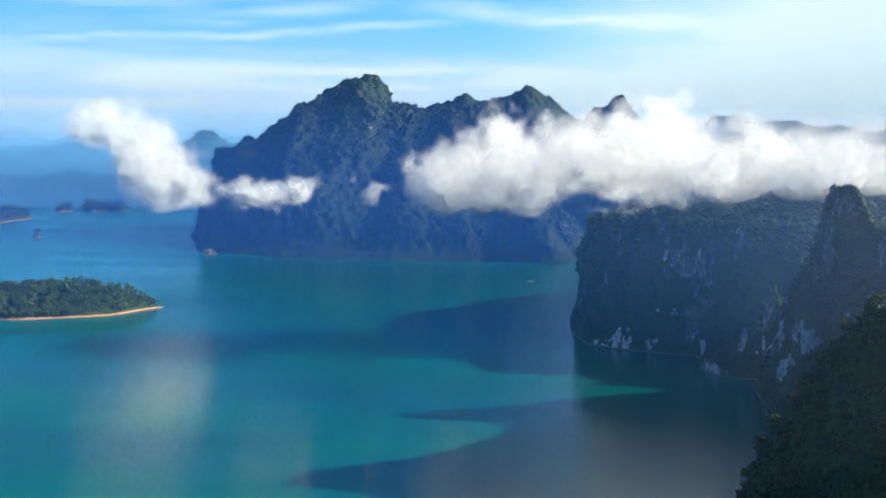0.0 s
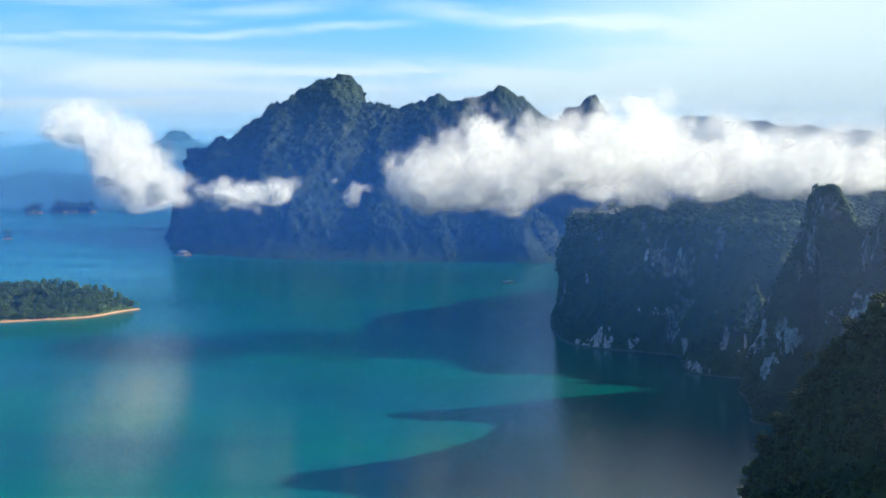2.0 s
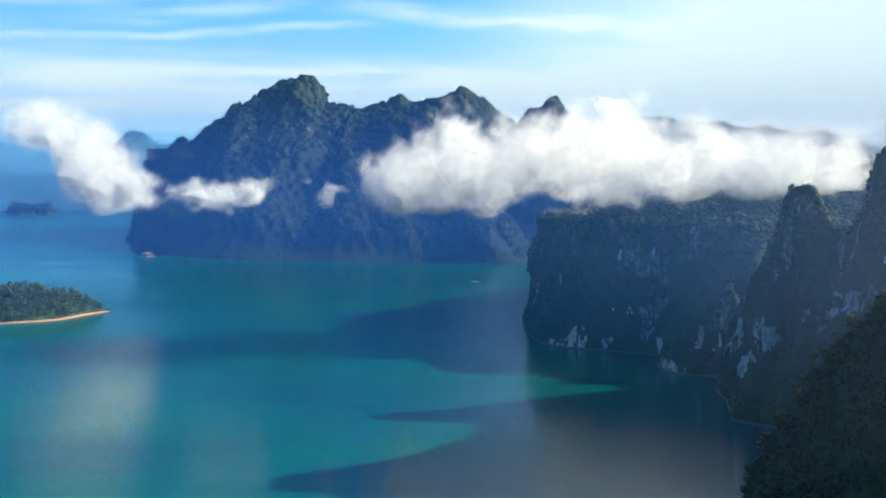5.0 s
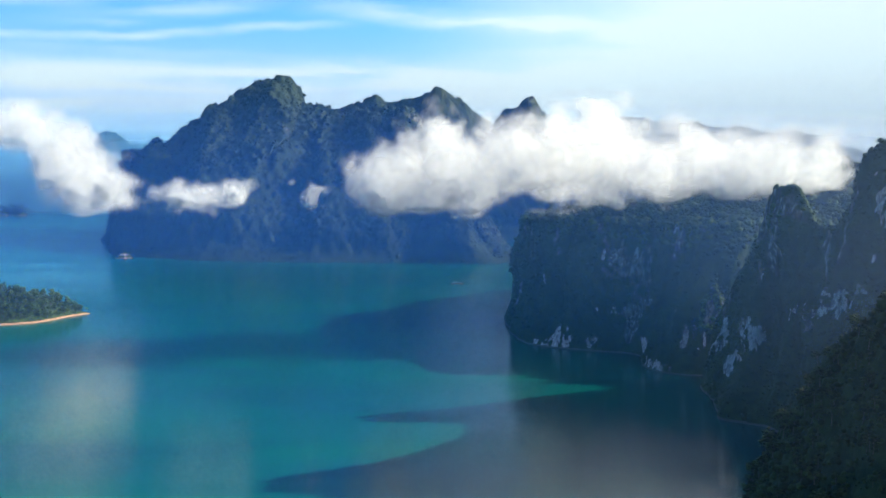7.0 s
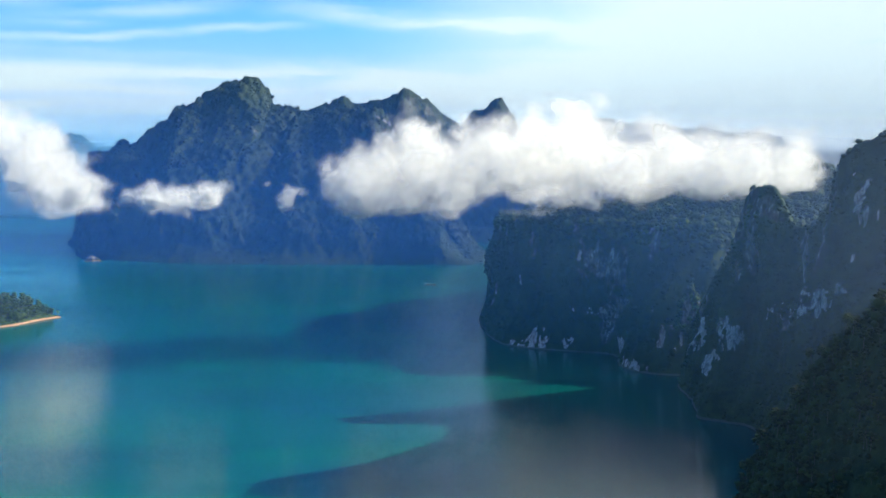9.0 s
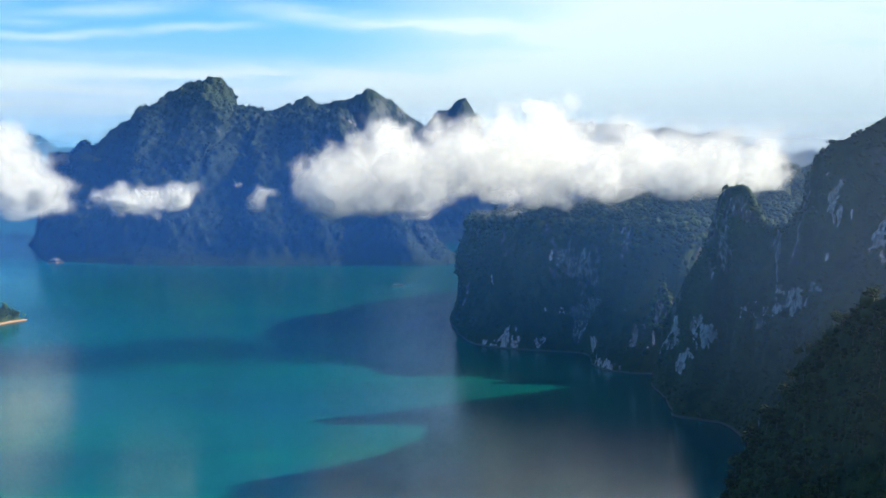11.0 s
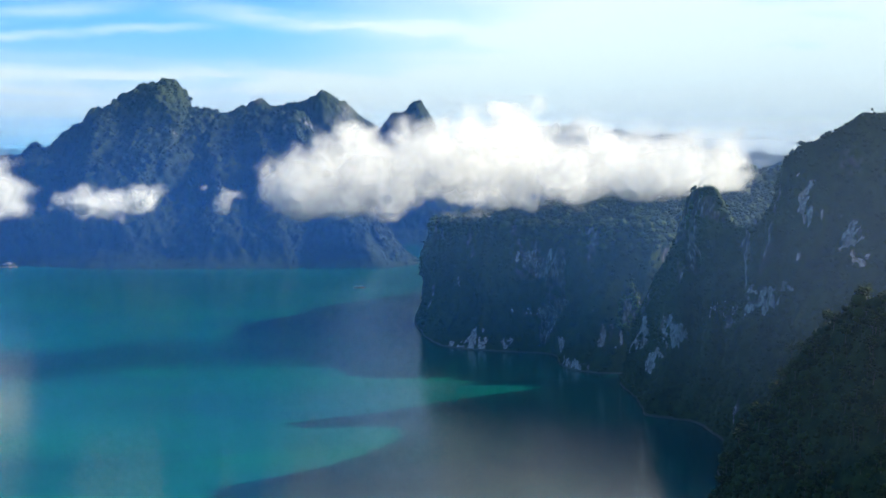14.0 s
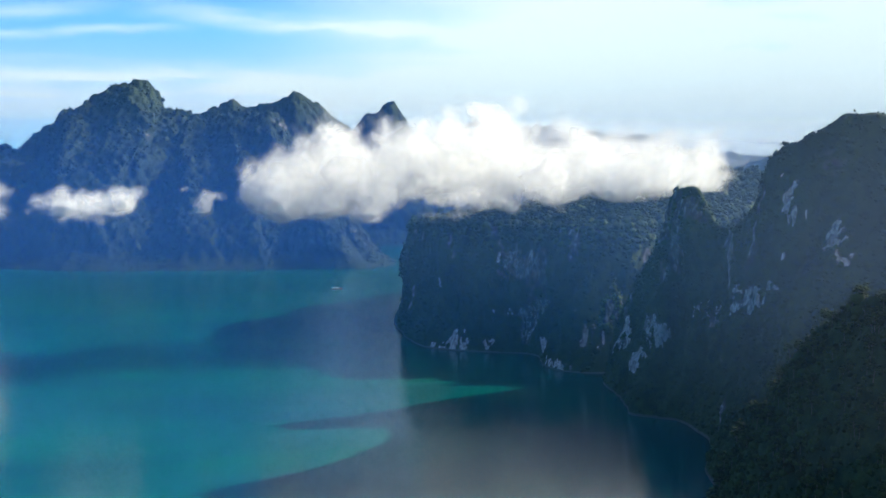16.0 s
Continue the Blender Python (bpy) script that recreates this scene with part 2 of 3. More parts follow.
# sheet tints: distance haze far off, lens glare on the near ones
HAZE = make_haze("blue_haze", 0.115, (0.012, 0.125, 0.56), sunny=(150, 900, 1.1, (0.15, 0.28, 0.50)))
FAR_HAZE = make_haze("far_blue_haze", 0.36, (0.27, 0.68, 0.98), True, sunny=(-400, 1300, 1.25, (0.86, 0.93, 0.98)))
NEAR_VEIL = make_haze("near_veil", 0.115, (0.04, 0.28, 0.62), rise=(30.0, 175.0), sunny=(20, 260, 2.6, (0.20, 0.29, 0.48)))
THIN_VEIL = make_haze("thin_near_veil", 0.045, (0.06, 0.28, 0.56), rise=(40.0, 190.0), sunny=(0, 130, 2.6, (0.24, 0.31, 0.46)))
MID_HAZE = make_haze("cliff_haze", 0.18, (0.17, 0.255, 0.43), rise=(15.0, 150.0))
HULL = make_plain("painted_hull", (0.26, 0.07, 0.045), 0.5)
ROOFING = make_plain("boat_roof", (0.55, 0.55, 0.52), 0.5)
WOOD = make_plain("boat_wood", (0.24, 0.15, 0.09), 0.7)


# ---- noise on arrays ----
def lattice(i, j, k, seed):
    h = (i * 374761393 + j * 668265263 + k * 2147483647 + seed * 1274126177) & 0xFFFFFFFF
    h = ((h ^ (h >> 13)) * 1274126177) & 0xFFFFFFFF
    return ((h ^ (h >> 16)) & 0xFFFF) / 32767.5 - 1.0


def value_noise(p, seed=0):
    base = np.floor(p).astype(np.int64)
    f = p - base
    f = f * f * f * (f * (f * 6 - 15) + 10)
    out = np.zeros(p.shape[:-1])
    for a in (0, 1):
        wa = f[..., 0] if a else 1 - f[..., 0]
        for b in (0, 1):
            wb = f[..., 1] if b else 1 - f[..., 1]
            for c in (0, 1):
                wc = f[..., 2] if c else 1 - f[..., 2]
                out += wa * wb * wc * lattice(base[..., 0] + a, base[..., 1] + b, base[..., 2] + c, seed)
    return out


def fbm(p, scale, octaves=4, seed=0, gain=0.5):
    q, out, amp = p / scale, 0.0, 1.0
    for o in range(octaves):
        out = out + amp * value_noise(q, seed + o)
        q, amp = q * 2.03 + 17.3, amp * gain
    return out


# ---- meshes ----
def mesh_from(name, verts, faces, mat, smooth=True):
    """A mesh out of an array of vertices and one array of faces with the same number of corners."""
    me = bpy.data.meshes.new(name)
    faces = np.asarray(faces, dtype=np.int32)
    corners = faces.shape[1]
    me.vertices.add(len(verts))
    me.vertices.foreach_set("co", np.asarray(verts, dtype=np.float32).ravel())
    me.loops.add(faces.size)
    me.loops.foreach_set("vertex_index", faces.ravel())
    me.polygons.add(len(faces))
    me.polygons.foreach_set("loop_start", np.arange(0, faces.size, corners, dtype=np.int32))
    me.polygons.foreach_set("use_smooth", np.full(len(faces), smooth))
    me.update(calc_edges=True)
    me.validate()
    me.materials.append(mat)
    return me


def attribute(me, name, values):
    me.attributes.new(name, "FLOAT", "POINT").data.foreach_set("value", np.asarray(values, dtype=np.float32))


def grid_faces(nu, nv):
    i = np.arange(nu - 1)[:, None] * nv + np.arange(nv - 1)[None, :]
    return np.stack([i, i + nv, i + nv + 1, i + 1], -1).reshape(-1, 4)


def part(name, bm, mat, parent, label=""):
    me = bpy.data.meshes.new(name)
    bm.to_mesh(me)
    bm.free()
    me.materials.append(mat)
    ob = new(name, me)
    ob.parent = parent
    return tagged(ob, label)


def curve_through(points, count, power=1.0):
    """Points evenly along a soft curve (Catmull-Rom) through the given ones."""
    p = np.asarray(points, dtype=float)
    p = np.vstack([2 * p[0] - p[1], p, 2 * p[-1] - p[-2]])
    s = []
    for a, b, c, d in zip(p, p[1:], p[2:], p[3:]):
        t = np.linspace(0, 1, 40, endpoint=False)[:, None]
        s.append(0.5 * (2 * b + (c - a) * t + (2 * a - 5 * b + 4 * c - d) * t ** 2 + (3 * b - a - 3 * c + d) * t ** 3))
    s = np.vstack(s + [p[-2:-1]])
    along = np.r_[0, np.cumsum(np.linalg.norm(np.diff(s, axis=0), axis=1))]
    at = np.linspace(0, along[-1], count)
    return np.stack([np.interp(at, along, s[:, k]) for k in range(s.shape[1])], -1)


def massif(name, label, rails, steps, nu, steep=(), crag=30.0, gully=14.0, lump=2.2, grain=9.0, bare=0.0, scars=(), seed=1, mat=None, crest=1, category="mountain", edge_noise=1.0, ledges=0.0, roll=0.0, spurs=()):
    """A mountain strung over rails (foot, edge or crest, ..., back foot), each a list of places of the same run.
    steep: how each strip climbs (over 1: low at first; under 1: a wall at its foot). Returns the object and its surface as arrays."""
    rails = [curve_through([(*q, -6.0) if len(q) == 2 else q for q in r], nu) for r in rails]
    rows, level = [], []
    for s, (a, b) in enumerate(zip(rails, rails[1:])):
        k = steep[s] if s < len(steep) else 1.0
        v = np.linspace(0, 1, steps[s], endpoint=s == len(rails) - 2)
        for t in v:
            # walls and ledges take turns on the way up
            climb = t ** k
            climb += ledges * math.sin(6.2832 * 3 * climb) / 18.85
            ground = a[:, :2] + (b[:, :2] - a[:, :2]) * climb
            rows.append(np.c_[ground, a[:, 2] + (b[:, 2] - a[:, 2]) * t])
            level.append((s + t) / (len(rails) - 1))
    p = np.stack(rows, 1)
    along = np.gradient(p, axis=0)
    up = np.gradient(p, axis=1)
    normal = np.cross(along, up)
    normal /= np.linalg.norm(normal, axis=2, keepdims=True) + 1e-9
    if normal[:, : steps[0], :].mean(axis=(0, 1))[2] < 0:
        normal = -normal
    side = normal * (1.0, 1.0, 0.35)
    high = np.clip(p[..., 2] / 40.0, 0.12, 1.0)
    near_crest = np.abs(np.asarray(level) * (len(rails) - 1) - crest)
    quiet = np.clip(near_crest * 2.5, 0.10, 1.0)[None, :] if crest else 1.0
    big = fbm(p, 130.0 * grain / 9.0, 4, seed)
    # buttresses and gullies that run down the fall line
    length = np.r_[0, np.cumsum(np.linalg.norm(np.diff(p[:, p.shape[1] // 3], axis=0), axis=1))]
    fall = np.cumsum(np.linalg.norm(np.diff(p, axis=1, prepend=p[:, :1]), axis=2), axis=1)
    down = np.stack([length[:, None] + 0 * fall + 0.25 * big * 60.0, 0.16 * fall, 0 * fall], -1)
    ribs = np.abs(fbm(down, 40.0 * grain / 9.0, 4, seed + 11))
    rubble = fbm(p, 2.4 * grain, 4, seed + 23, 0.6)
    u = np.linspace(0, 1, p.shape[0])
    quiet = quiet * np.clip(np.minimum(u, 1 - u) * 7.0, 0.12, 1.0)[:, None]
    # spurs: east at the crest, east at the foot, half width, how far they stand out
    climbed = np.clip(np.asarray(level) * (len(rails) - 1) / max(crest, 1), 0, 2)[None, :]
    for top, foot, width, out in spurs:
        line = foot + (top - foot) * climbed + 22.0 * fbm(np.stack([0 * p[..., 0], p[..., 2], 0 * p[..., 2]], -1), 120.0, 3, seed + int(abs(top)))
        off = (p[..., 0] - line) / (width * (1.25 - 0.5 * np.clip(climbed, 0, 1)))
        p = p + side * (out * np.maximum(0, 1 - np.abs(off)) ** 1.2 * np.sin(np.clip(climbed, 0, 1) * math.pi) ** 0.8 * (climbed < 1.0))[..., None]
    p = p + side * ((big * crag + (0.35 - ribs) * gully) * high * quiet)[..., None]
    p = p + normal * (rubble * lump * high)[..., None]
    p[..., 2] += fbm(p * (1, 1, 0.3), 1.6 * grain, 3, seed + 31) * lump * 0.9 * edge_noise * high
    p[..., 2] += roll * fbm(p * (1, 1, 0), 95.0, 4, seed + 61) * high
    bare_field = bare + 0.55 * fbm(p * (1, 1, 0.55), 34.0 * grain / 9.0, 4, seed + 41) + 0.30 - 1.1 * np.clip(normal[..., 2], 0, 1)
    rock = np.clip(bare_field, 0, 0.62)
    for x, y, z, rx, rz, power in scars:
        d = ((p[..., 0] - x) ** 2 + (p[..., 1] - y) ** 2) / rx ** 2 + ((p[..., 2] - z) / rz) ** 2
        torn = fbm(p * (1, 1, 0.16), 4.5, 4, seed + 51, 0.6)
        rock = np.maximum(rock, np.clip(0.9 * power * (1.0 - d) + 1.3 * torn, 0, 1) * np.clip(3 * (1.5 - d), 0, 1))
    me = mesh_from(name, p.reshape(-1, 3), grid_faces(*p.shape[:2]), mat or KARST)
    attribute(me, "rock", rock.ravel())
    ob = tagged(new(name, me), label, category)
    return ob, p, normal, rock


BLOB_V, BLOB_F = None, None


def blob():
    """A rough twenty-sided clump."""
    global BLOB_V, BLOB_F
    if BLOB_V is None:
        bm = bmesh.new()
        bmesh.ops.create_icosphere(bm, subdivisions=1, radius=1.0)
        BLOB_V = np.array([v.co[:] for v in bm.verts])
        BLOB_F = np.array([[v.index for v in f.verts] for f in bm.faces])
        bm.free()
    return BLOB_V, BLOB_F


def canopy(name, label, parent, p, normal, rock, count, size, seed, mat=None, spread=0.45, keep=None, sink=0.25, flat=-2.0):
    """The treetops that cover a slope: uneven clumps, set where no stone is bare."""
    rng = np.random.default_rng(seed)
    q, nn, r = p.reshape(-1, 3), normal.reshape(-1, 3), rock.ravel()
    ok = (r < 0.5) & (q[:, 2] > 3.0) & (nn[:, 2] > flat)
    if keep is not None:
        ok &= keep(q)
    # weight by area so that clumps spread evenly
    du = np.linalg.norm(np.gradient(p, axis=0), axis=2) * np.linalg.norm(np.gradient(p, axis=1), axis=2)
    w = du.ravel() * ok
    pick = rng.choice(len(q), count, p=w / w.sum())
    v, f = blob()
    s = size * rng.lognormal(0, spread, count)
    jitter = 1 + 0.35 * rng.standard_normal((count, len(v), 3)) * 0.6
    verts = v[None] * jitter * s[:, None, None] * np.array((1.0, 1.0, 0.85))
    verts += (q[pick] + nn[pick] * (s * sink)[:, None] + rng.standard_normal((count, 3)) * size * 0.4)[:, None, :]
    faces = f[None] + (np.arange(count) * len(v))[:, None, None]
    ob = new(name, mesh_from(name, verts.reshape(-1, 3), faces.reshape(-1, 3), mat or CANOPY))
    ob.parent = parent
    return tagged(ob, label, kind="stuff")


# ---- the lake ----
def make_lake():
    x, y = np.meshgrid(np.linspace(-9000, 9000, 61), np.linspace(-4000, 9000, 45), indexing="ij")
    p = np.stack([x, y, np.zeros_like(x)], -1)
    ob = new("water", mesh_from("water", p.reshape(-1, 3), grid_faces(61, 45), WATER))
    tagged(ob, "calm turquoise reservoir lake with dark shadows and soft reflections", "lake", kind="structure")


make_lake()

# ---- the great mountain across the lake ----
MOUNT_FOOT = [(-705, 2700), (-674, 2520), (-655, 2430), (-600, 2330), (-423, 2240), (-199, 2222), (85, 2230), (170, 2240), (225, 2300)]
MOUNT_CREST = [(-695, 2640, 51), (-700, 2700, 133), (-673, 2800, 179), (-640, 2850, 213), (-596, 2900, 251), (-574, 2930, 288), (-541, 2950, 302), (-525, 2980, 331),
               (-491, 3000, 335), (-465, 3020, 370), (-417, 3050, 397), (-343, 3055, 409), (-307, 3030, 382), (-282, 3000, 344), (-243, 2980, 338), (-201, 2960, 323),
               (-156, 2940, 329), (-105, 2900, 330), (-54, 2860, 326), (-9, 2800, 313), (27, 2720, 255), (93, 2600, 165), (139, 2480, 83), (187, 2350, 11)]
MOUNT_BACK = [(-760, 2780), (-700, 3100), (-500, 3350), (-200, 3300), (60, 3100), (180, 2700), (240, 2400)]
great, gp, gn, gr = massif("mountain", "steep jungle-covered limestone mountain rising across the lake in blue haze", [MOUNT_FOOT, MOUNT_CREST, MOUNT_BACK],
                           (190, 60), 620, steep=(1.0, 1.2), crag=26, gully=9, lump=2.0, grain=10, bare=-0.25, seed=3, ledges=0.35, edge_noise=5.0, mat=FAR_KARST,
                           spurs=[(-343, -380, 95, 105), (-500, -470, 70, 60), (-600, -560, 60, 45), (-215, -215, 60, 50), (-120, -60, 60, 60), (-40, 70, 75, 110), (45, 135, 45, 55)],
                           scars=[(-316, 2723, 262, 14, 30, 0.35), (-5, 2770, 288, 34, 28, 0.5), (150, 2400, 60, 40, 45, 0.4), (-370, 2850, 310, 18, 20, 0.25)])
canopy("forest_canopy", "dense dark green jungle canopy", great, gp, gn, gr, 16000, 1.9, 4, mat=FAR_KARST, spread=0.35, sink=0.0)

# ---- peaks behind it ----
SECOND_CREST = [(-420, 3880, 300), (-287, 3900, 351), (-193, 3900, 386), (-126, 3900, 413), (-79, 3900, 393), (-3, 3900, 407), (44, 3900, 426), (75, 3900, 449),
                (119, 3900, 422), (176, 3900, 390), (205, 3900, 357), (243, 3900, 333), (320, 3880, 283), (420, 3850, 150)]
ob, p, nrm, rk = massif("mountain", "pointed jungle-covered limestone peak behind the great mountain", [[(-500, 3400), (-100, 3350), (250, 3400), (480, 3600)], SECOND_CREST, [(-420, 4300), (0, 4300), (450, 4200)]],
                        (90, 30), 380, steep=(0.9, 1.0), crag=26, gully=12, mat=FAR_KARST, lump=1.8, grain=12, ledges=0.2, edge_noise=4.0, bare=-0.3, seed=7)
canopy("forest_canopy", "dense dark green jungle canopy", ob, p, nrm, rk, 4000, 2.2, 8, mat=FAR_KARST, spread=0.3, sink=0.0)

THIRD_CREST = [(150, 3430, 215), (200, 3430, 282), (232, 3430, 317), (264, 3430, 349), (305, 3430, 361), (338, 3430, 389), (366, 3430, 364), (389, 3430, 324), (410, 3430, 280), (470, 3430, 240), (640, 3430, 190), (900, 3300, 130)]
ob, p, nrm, rk = massif("mountain", "small conical jungle peak half hidden by drifting cloud", [[(120, 2950), (300, 2850), (600, 2800), (950, 2700)], THIRD_CREST, [(150, 3800), (500, 3800), (1000, 3700)]],
                        (90, 30), 340, steep=(0.9, 1.0), crag=24, gully=12, mat=FAR_KARST, lump=1.8, grain=11, ledges=0.2, edge_noise=4.0, bare=-0.3, seed=12)
canopy("forest_canopy", "dense dark green jungle canopy", ob, p, nrm, rk, 4000, 2.0, 13, mat=FAR_KARST, spread=0.3, sink=0.0)


def far_range(label, foot, crest, back, seed, count):
    hill, q, m, r = massif("mountain", label, [foot, crest, back], (50, 16), 300, steep=(0.8, 1.0), crag=34, gully=40, roll=14.0, lump=2.5, grain=14, bare=-0.2, seed=seed)
    canopy("forest_canopy", "hazy blue-green forest", hill, q, m, r, count, 7.0, seed, spread=0.3, sink=-0.45)


SHOULDER = [(-818, 3240, 170), (-806, 3250, 203), (-783, 3250, 208), (-759, 3250, 213), (-743, 3250, 233), (-723, 3250, 249), (-702, 3250, 241), (-686, 3250, 228), (-621, 3250, 210)]
far_range("far rugged hills seen through blue haze", [(-1434, 4118), (-1211, 4099), (-1017, 4080), (-824, 4080)],
          [(-1383, 4360, 196), (-1273, 4360, 225), (-1207, 4360, 259), (-1142, 4360, 281), (-1087, 4360, 273), (-1045, 4360, 245), (-1001, 4360, 242), (-903, 4360, 214)],
          [(-1390, 4430), (-905, 4430)], 21, 1600)
far_range("knobbed jungle shoulder beside the great mountain", [(-790, 3130), (-740, 3090), (-600, 3060)],
          SHOULDER, [(-800, 3480), (-640, 3560)], 23, 1800)
far_range("low distant ridge on the horizon in pale haze", [(-2350, 4350), (-1900, 4480), (-1150, 4480)],
          [(-2350, 4400, 190), (-2182, 4500, 202), (-2020, 4550, 213), (-1901, 4600, 224), (-1738, 4600, 231), (-1575, 4600, 224), (-1344, 4600, 227), (-1205, 4600, 211)],
          [(-2500, 4600), (-1900, 4800), (-1150, 4800)], 25, 1200)
far_range("low forested hills along the far shore", [(-2300, 4150), (-1900, 4250), (-1500, 4300), (-1050, 4280)],
          [(-2300, 4280, 80), (-2066, 4350, 94), (-1932, 4350, 109), (-1812, 4380, 97), (-1685, 4400, 138), (-1514, 4420, 122), (-1380, 4420, 146), (-1224, 4420, 144), (-1050, 4420, 124)],
          [(-2400, 4500), (-1900, 4560), (-1050, 4560)], 27, 1600)
far_range("distant long ridge above the clouds", [(350, 4000), (900, 3900), (1500, 3700), (2300, 3300)],
          [(400, 4600, 270), (508, 4600, 300), (683, 4600, 328), (784, 4550, 357), (882, 4500, 378), (968, 4500, 364), (1084, 4450, 357), (1213, 4300, 335), (1428, 4200, 311), (1521, 4150, 285),
           (1704, 4050, 242), (1792, 4000, 238), (2046, 3850, 212), (2400, 3600, 220)],
          [(450, 4850), (1200, 4700), (2100, 4150), (2600, 3800)], 29, 2600)

# ---- the dark cliff, its plateau and the wooded hill behind ----
CLIFF_FOOT = [(190, 1600), (115, 1530), (93, 1453), (90, 1380), (89, 1307), (98, 1243), (136, 1206), (169, 1190), (206, 1170), (199, 1102), (215, 1067), (263, 1042), (308, 1023), (383, 995)]
CLIFF_EDGE = [(200, 1570, 118), (140, 1520, 120), (119, 1477, 122), (117, 1400, 127), (128, 1330, 130), (150, 1270, 134), (180, 1240, 134), (215, 1215, 131), (240, 1162, 135), (257, 1118, 138), (292, 1108, 140), (340, 1130, 141), (420, 1165, 141)]
HILL_CREST = [(190, 1640, 114), (239, 1640, 126), (335, 1650, 138), (411, 1640, 150), (454, 1630, 156), (515, 1600, 166), (558, 1600, 188), (583, 1600, 203), (628, 1600, 190), (674, 1500, 196)]
HILL_BACK = [(230, 1900), (450, 1950), (650, 1950), (900, 1700)]
cliff, cp, cn, cr = massif("cliff", "dark limestone cliff with pale scars and a wooded plateau, in shade", [CLIFF_FOOT, CLIFF_EDGE, HILL_CREST, HILL_BACK], (150, 70, 24), 640, steep=(0.75, 1.0, 1.0),
                           crag=18, gully=20, lump=1.2, grain=7, bare=0.12, seed=31, crest=1, category="cliff",
                           scars=[(134, 1221, 10, 15, 14, 1.0), (123, 1227, 3, 24, 4, 0.9), (168, 1205, 8, 8, 9, 0.8), (202, 1122, 19, 8, 8, 0.9), (200, 1112, 7, 7, 11, 1.3), (211, 1088, 4, 20, 6, 1.3),
                                  (190, 1203, 43, 18, 4, 0.5), (223, 1079, 62, 6, 4, 0.5), (182, 1223, 98, 4, 8, 0.7), (214, 1208, 100, 4, 9, 0.7), (124, 1260, 69, 5, 6, 0.5), (240, 1069, 34, 13, 14, 1.0)])
canopy("forest_canopy", "dark jungle trees on the cliff and plateau", cliff, cp, cn, cr, 14000, 1.5, 32, mat=KARST, spread=0.4, sink=0.0, flat=0.12)
canopy("plateau_canopy", "dense sunlit and shaded treetops on the plateau and hill", cliff, cp, cn, cr, 20000, 2.1, 36, mat=PLATEAU_LIT, spread=0.45, sink=0.1, keep=lambda q: (q[:, 2] > 118) & (q[:, 1] < 1680))

# ---- the rock tower and the big shoulder ----
TOWER_FOOT = [(240, 1044), (228, 1000), (224, 950), (213, 900), (207, 868), (236, 838), (230, 770), (200, 700), (182, 645), (168, 560), (190, 480)]
TOWER_CREST = [(247, 1038, 3), (243, 1012, 50), (252, 992, 88), (257, 980, 106), (263, 966, 127), (268, 955, 147), (269, 948, 165), (271, 942, 175), (274, 936, 179), (281, 930, 182), (286, 926, 179), (288, 923, 172),
               (288, 921, 164), (293, 917, 162), (295, 912, 156), (297, 905, 151), (298, 885, 150), (296, 860, 154), (288, 820, 169), (282, 795, 185), (280, 785, 197), (280, 780, 206), (284, 776, 209), (287, 771, 214),
               (296, 767, 217), (303, 764, 221), (311, 761, 227), (321, 758, 234), (332, 755, 236), (365, 745, 235), (420, 700, 226), (480, 640, 222)]
TOWER_BACK = [(265, 1048), (330, 1010), (380, 960), (440, 880), (520, 800), (600, 700)]
tower, tp, tn, tr = massif("cliff", "dark limestone tower and shoulder with pale rock scars above the lake", [TOWER_FOOT, TOWER_CREST, TOWER_BACK], (170, 50), 560, steep=(0.7, 1.0),
                           crag=15, gully=20, lump=1.1, grain=6, bare=0.12, seed=41, crest=1, category="cliff",
                           scars=[(243, 984, 50, 14, 22, 1.2), (245, 915, 60, 17, 16, 1.1), (241, 942, 33, 9, 13, 1.2), (253, 981, 89, 5, 9, 0.5), (279, 883, 82, 17, 9, 1.0), (251, 764, 105, 20, 12, 1.1),
                                  (257, 745, 112, 16, 9, 1.1), (283, 756, 181, 9, 20, 0.9), (284, 749, 168, 9, 12, 0.7), (303, 721, 155, 10, 20, 1.0), (300, 708, 141, 7, 14, 1.0), (277, 741, 137, 5, 4, 0.6)])
canopy("forest_canopy", "dark jungle trees clinging to the rock", tower, tp, tn, tr, 16000, 1.2, 42, mat=KARST, spread=0.4, sink=0.0, flat=0.12)

# ---- a mostly hidden ridge behind the tower, added to shade the lake ----
ridge, rp, rn, rr = massif("cliff", "mostly hidden dark wooded ridge, added behind the tower to cast shadow", [[(262, 1066), (300, 1042), (380, 1010), (460, 990)],
                           [(272, 1084, 60), (300, 1092, 100), (328, 1094, 126), (354, 1091, 140), (395, 1066, 143), (460, 1040, 150)], [(290, 1112), (360, 1122), (480, 1090)]],
                           (60, 24), 160, steep=(0.8, 1.0), crag=6, gully=8, lump=0.6, grain=5, bare=0.05, seed=45, crest=1, category="cliff")
canopy("forest_canopy", "dark jungle trees on the ridge", ridge, rp, rn, rr, 2500, 2.2, 46, mat=KARST, spread=0.35, sink=-0.4)

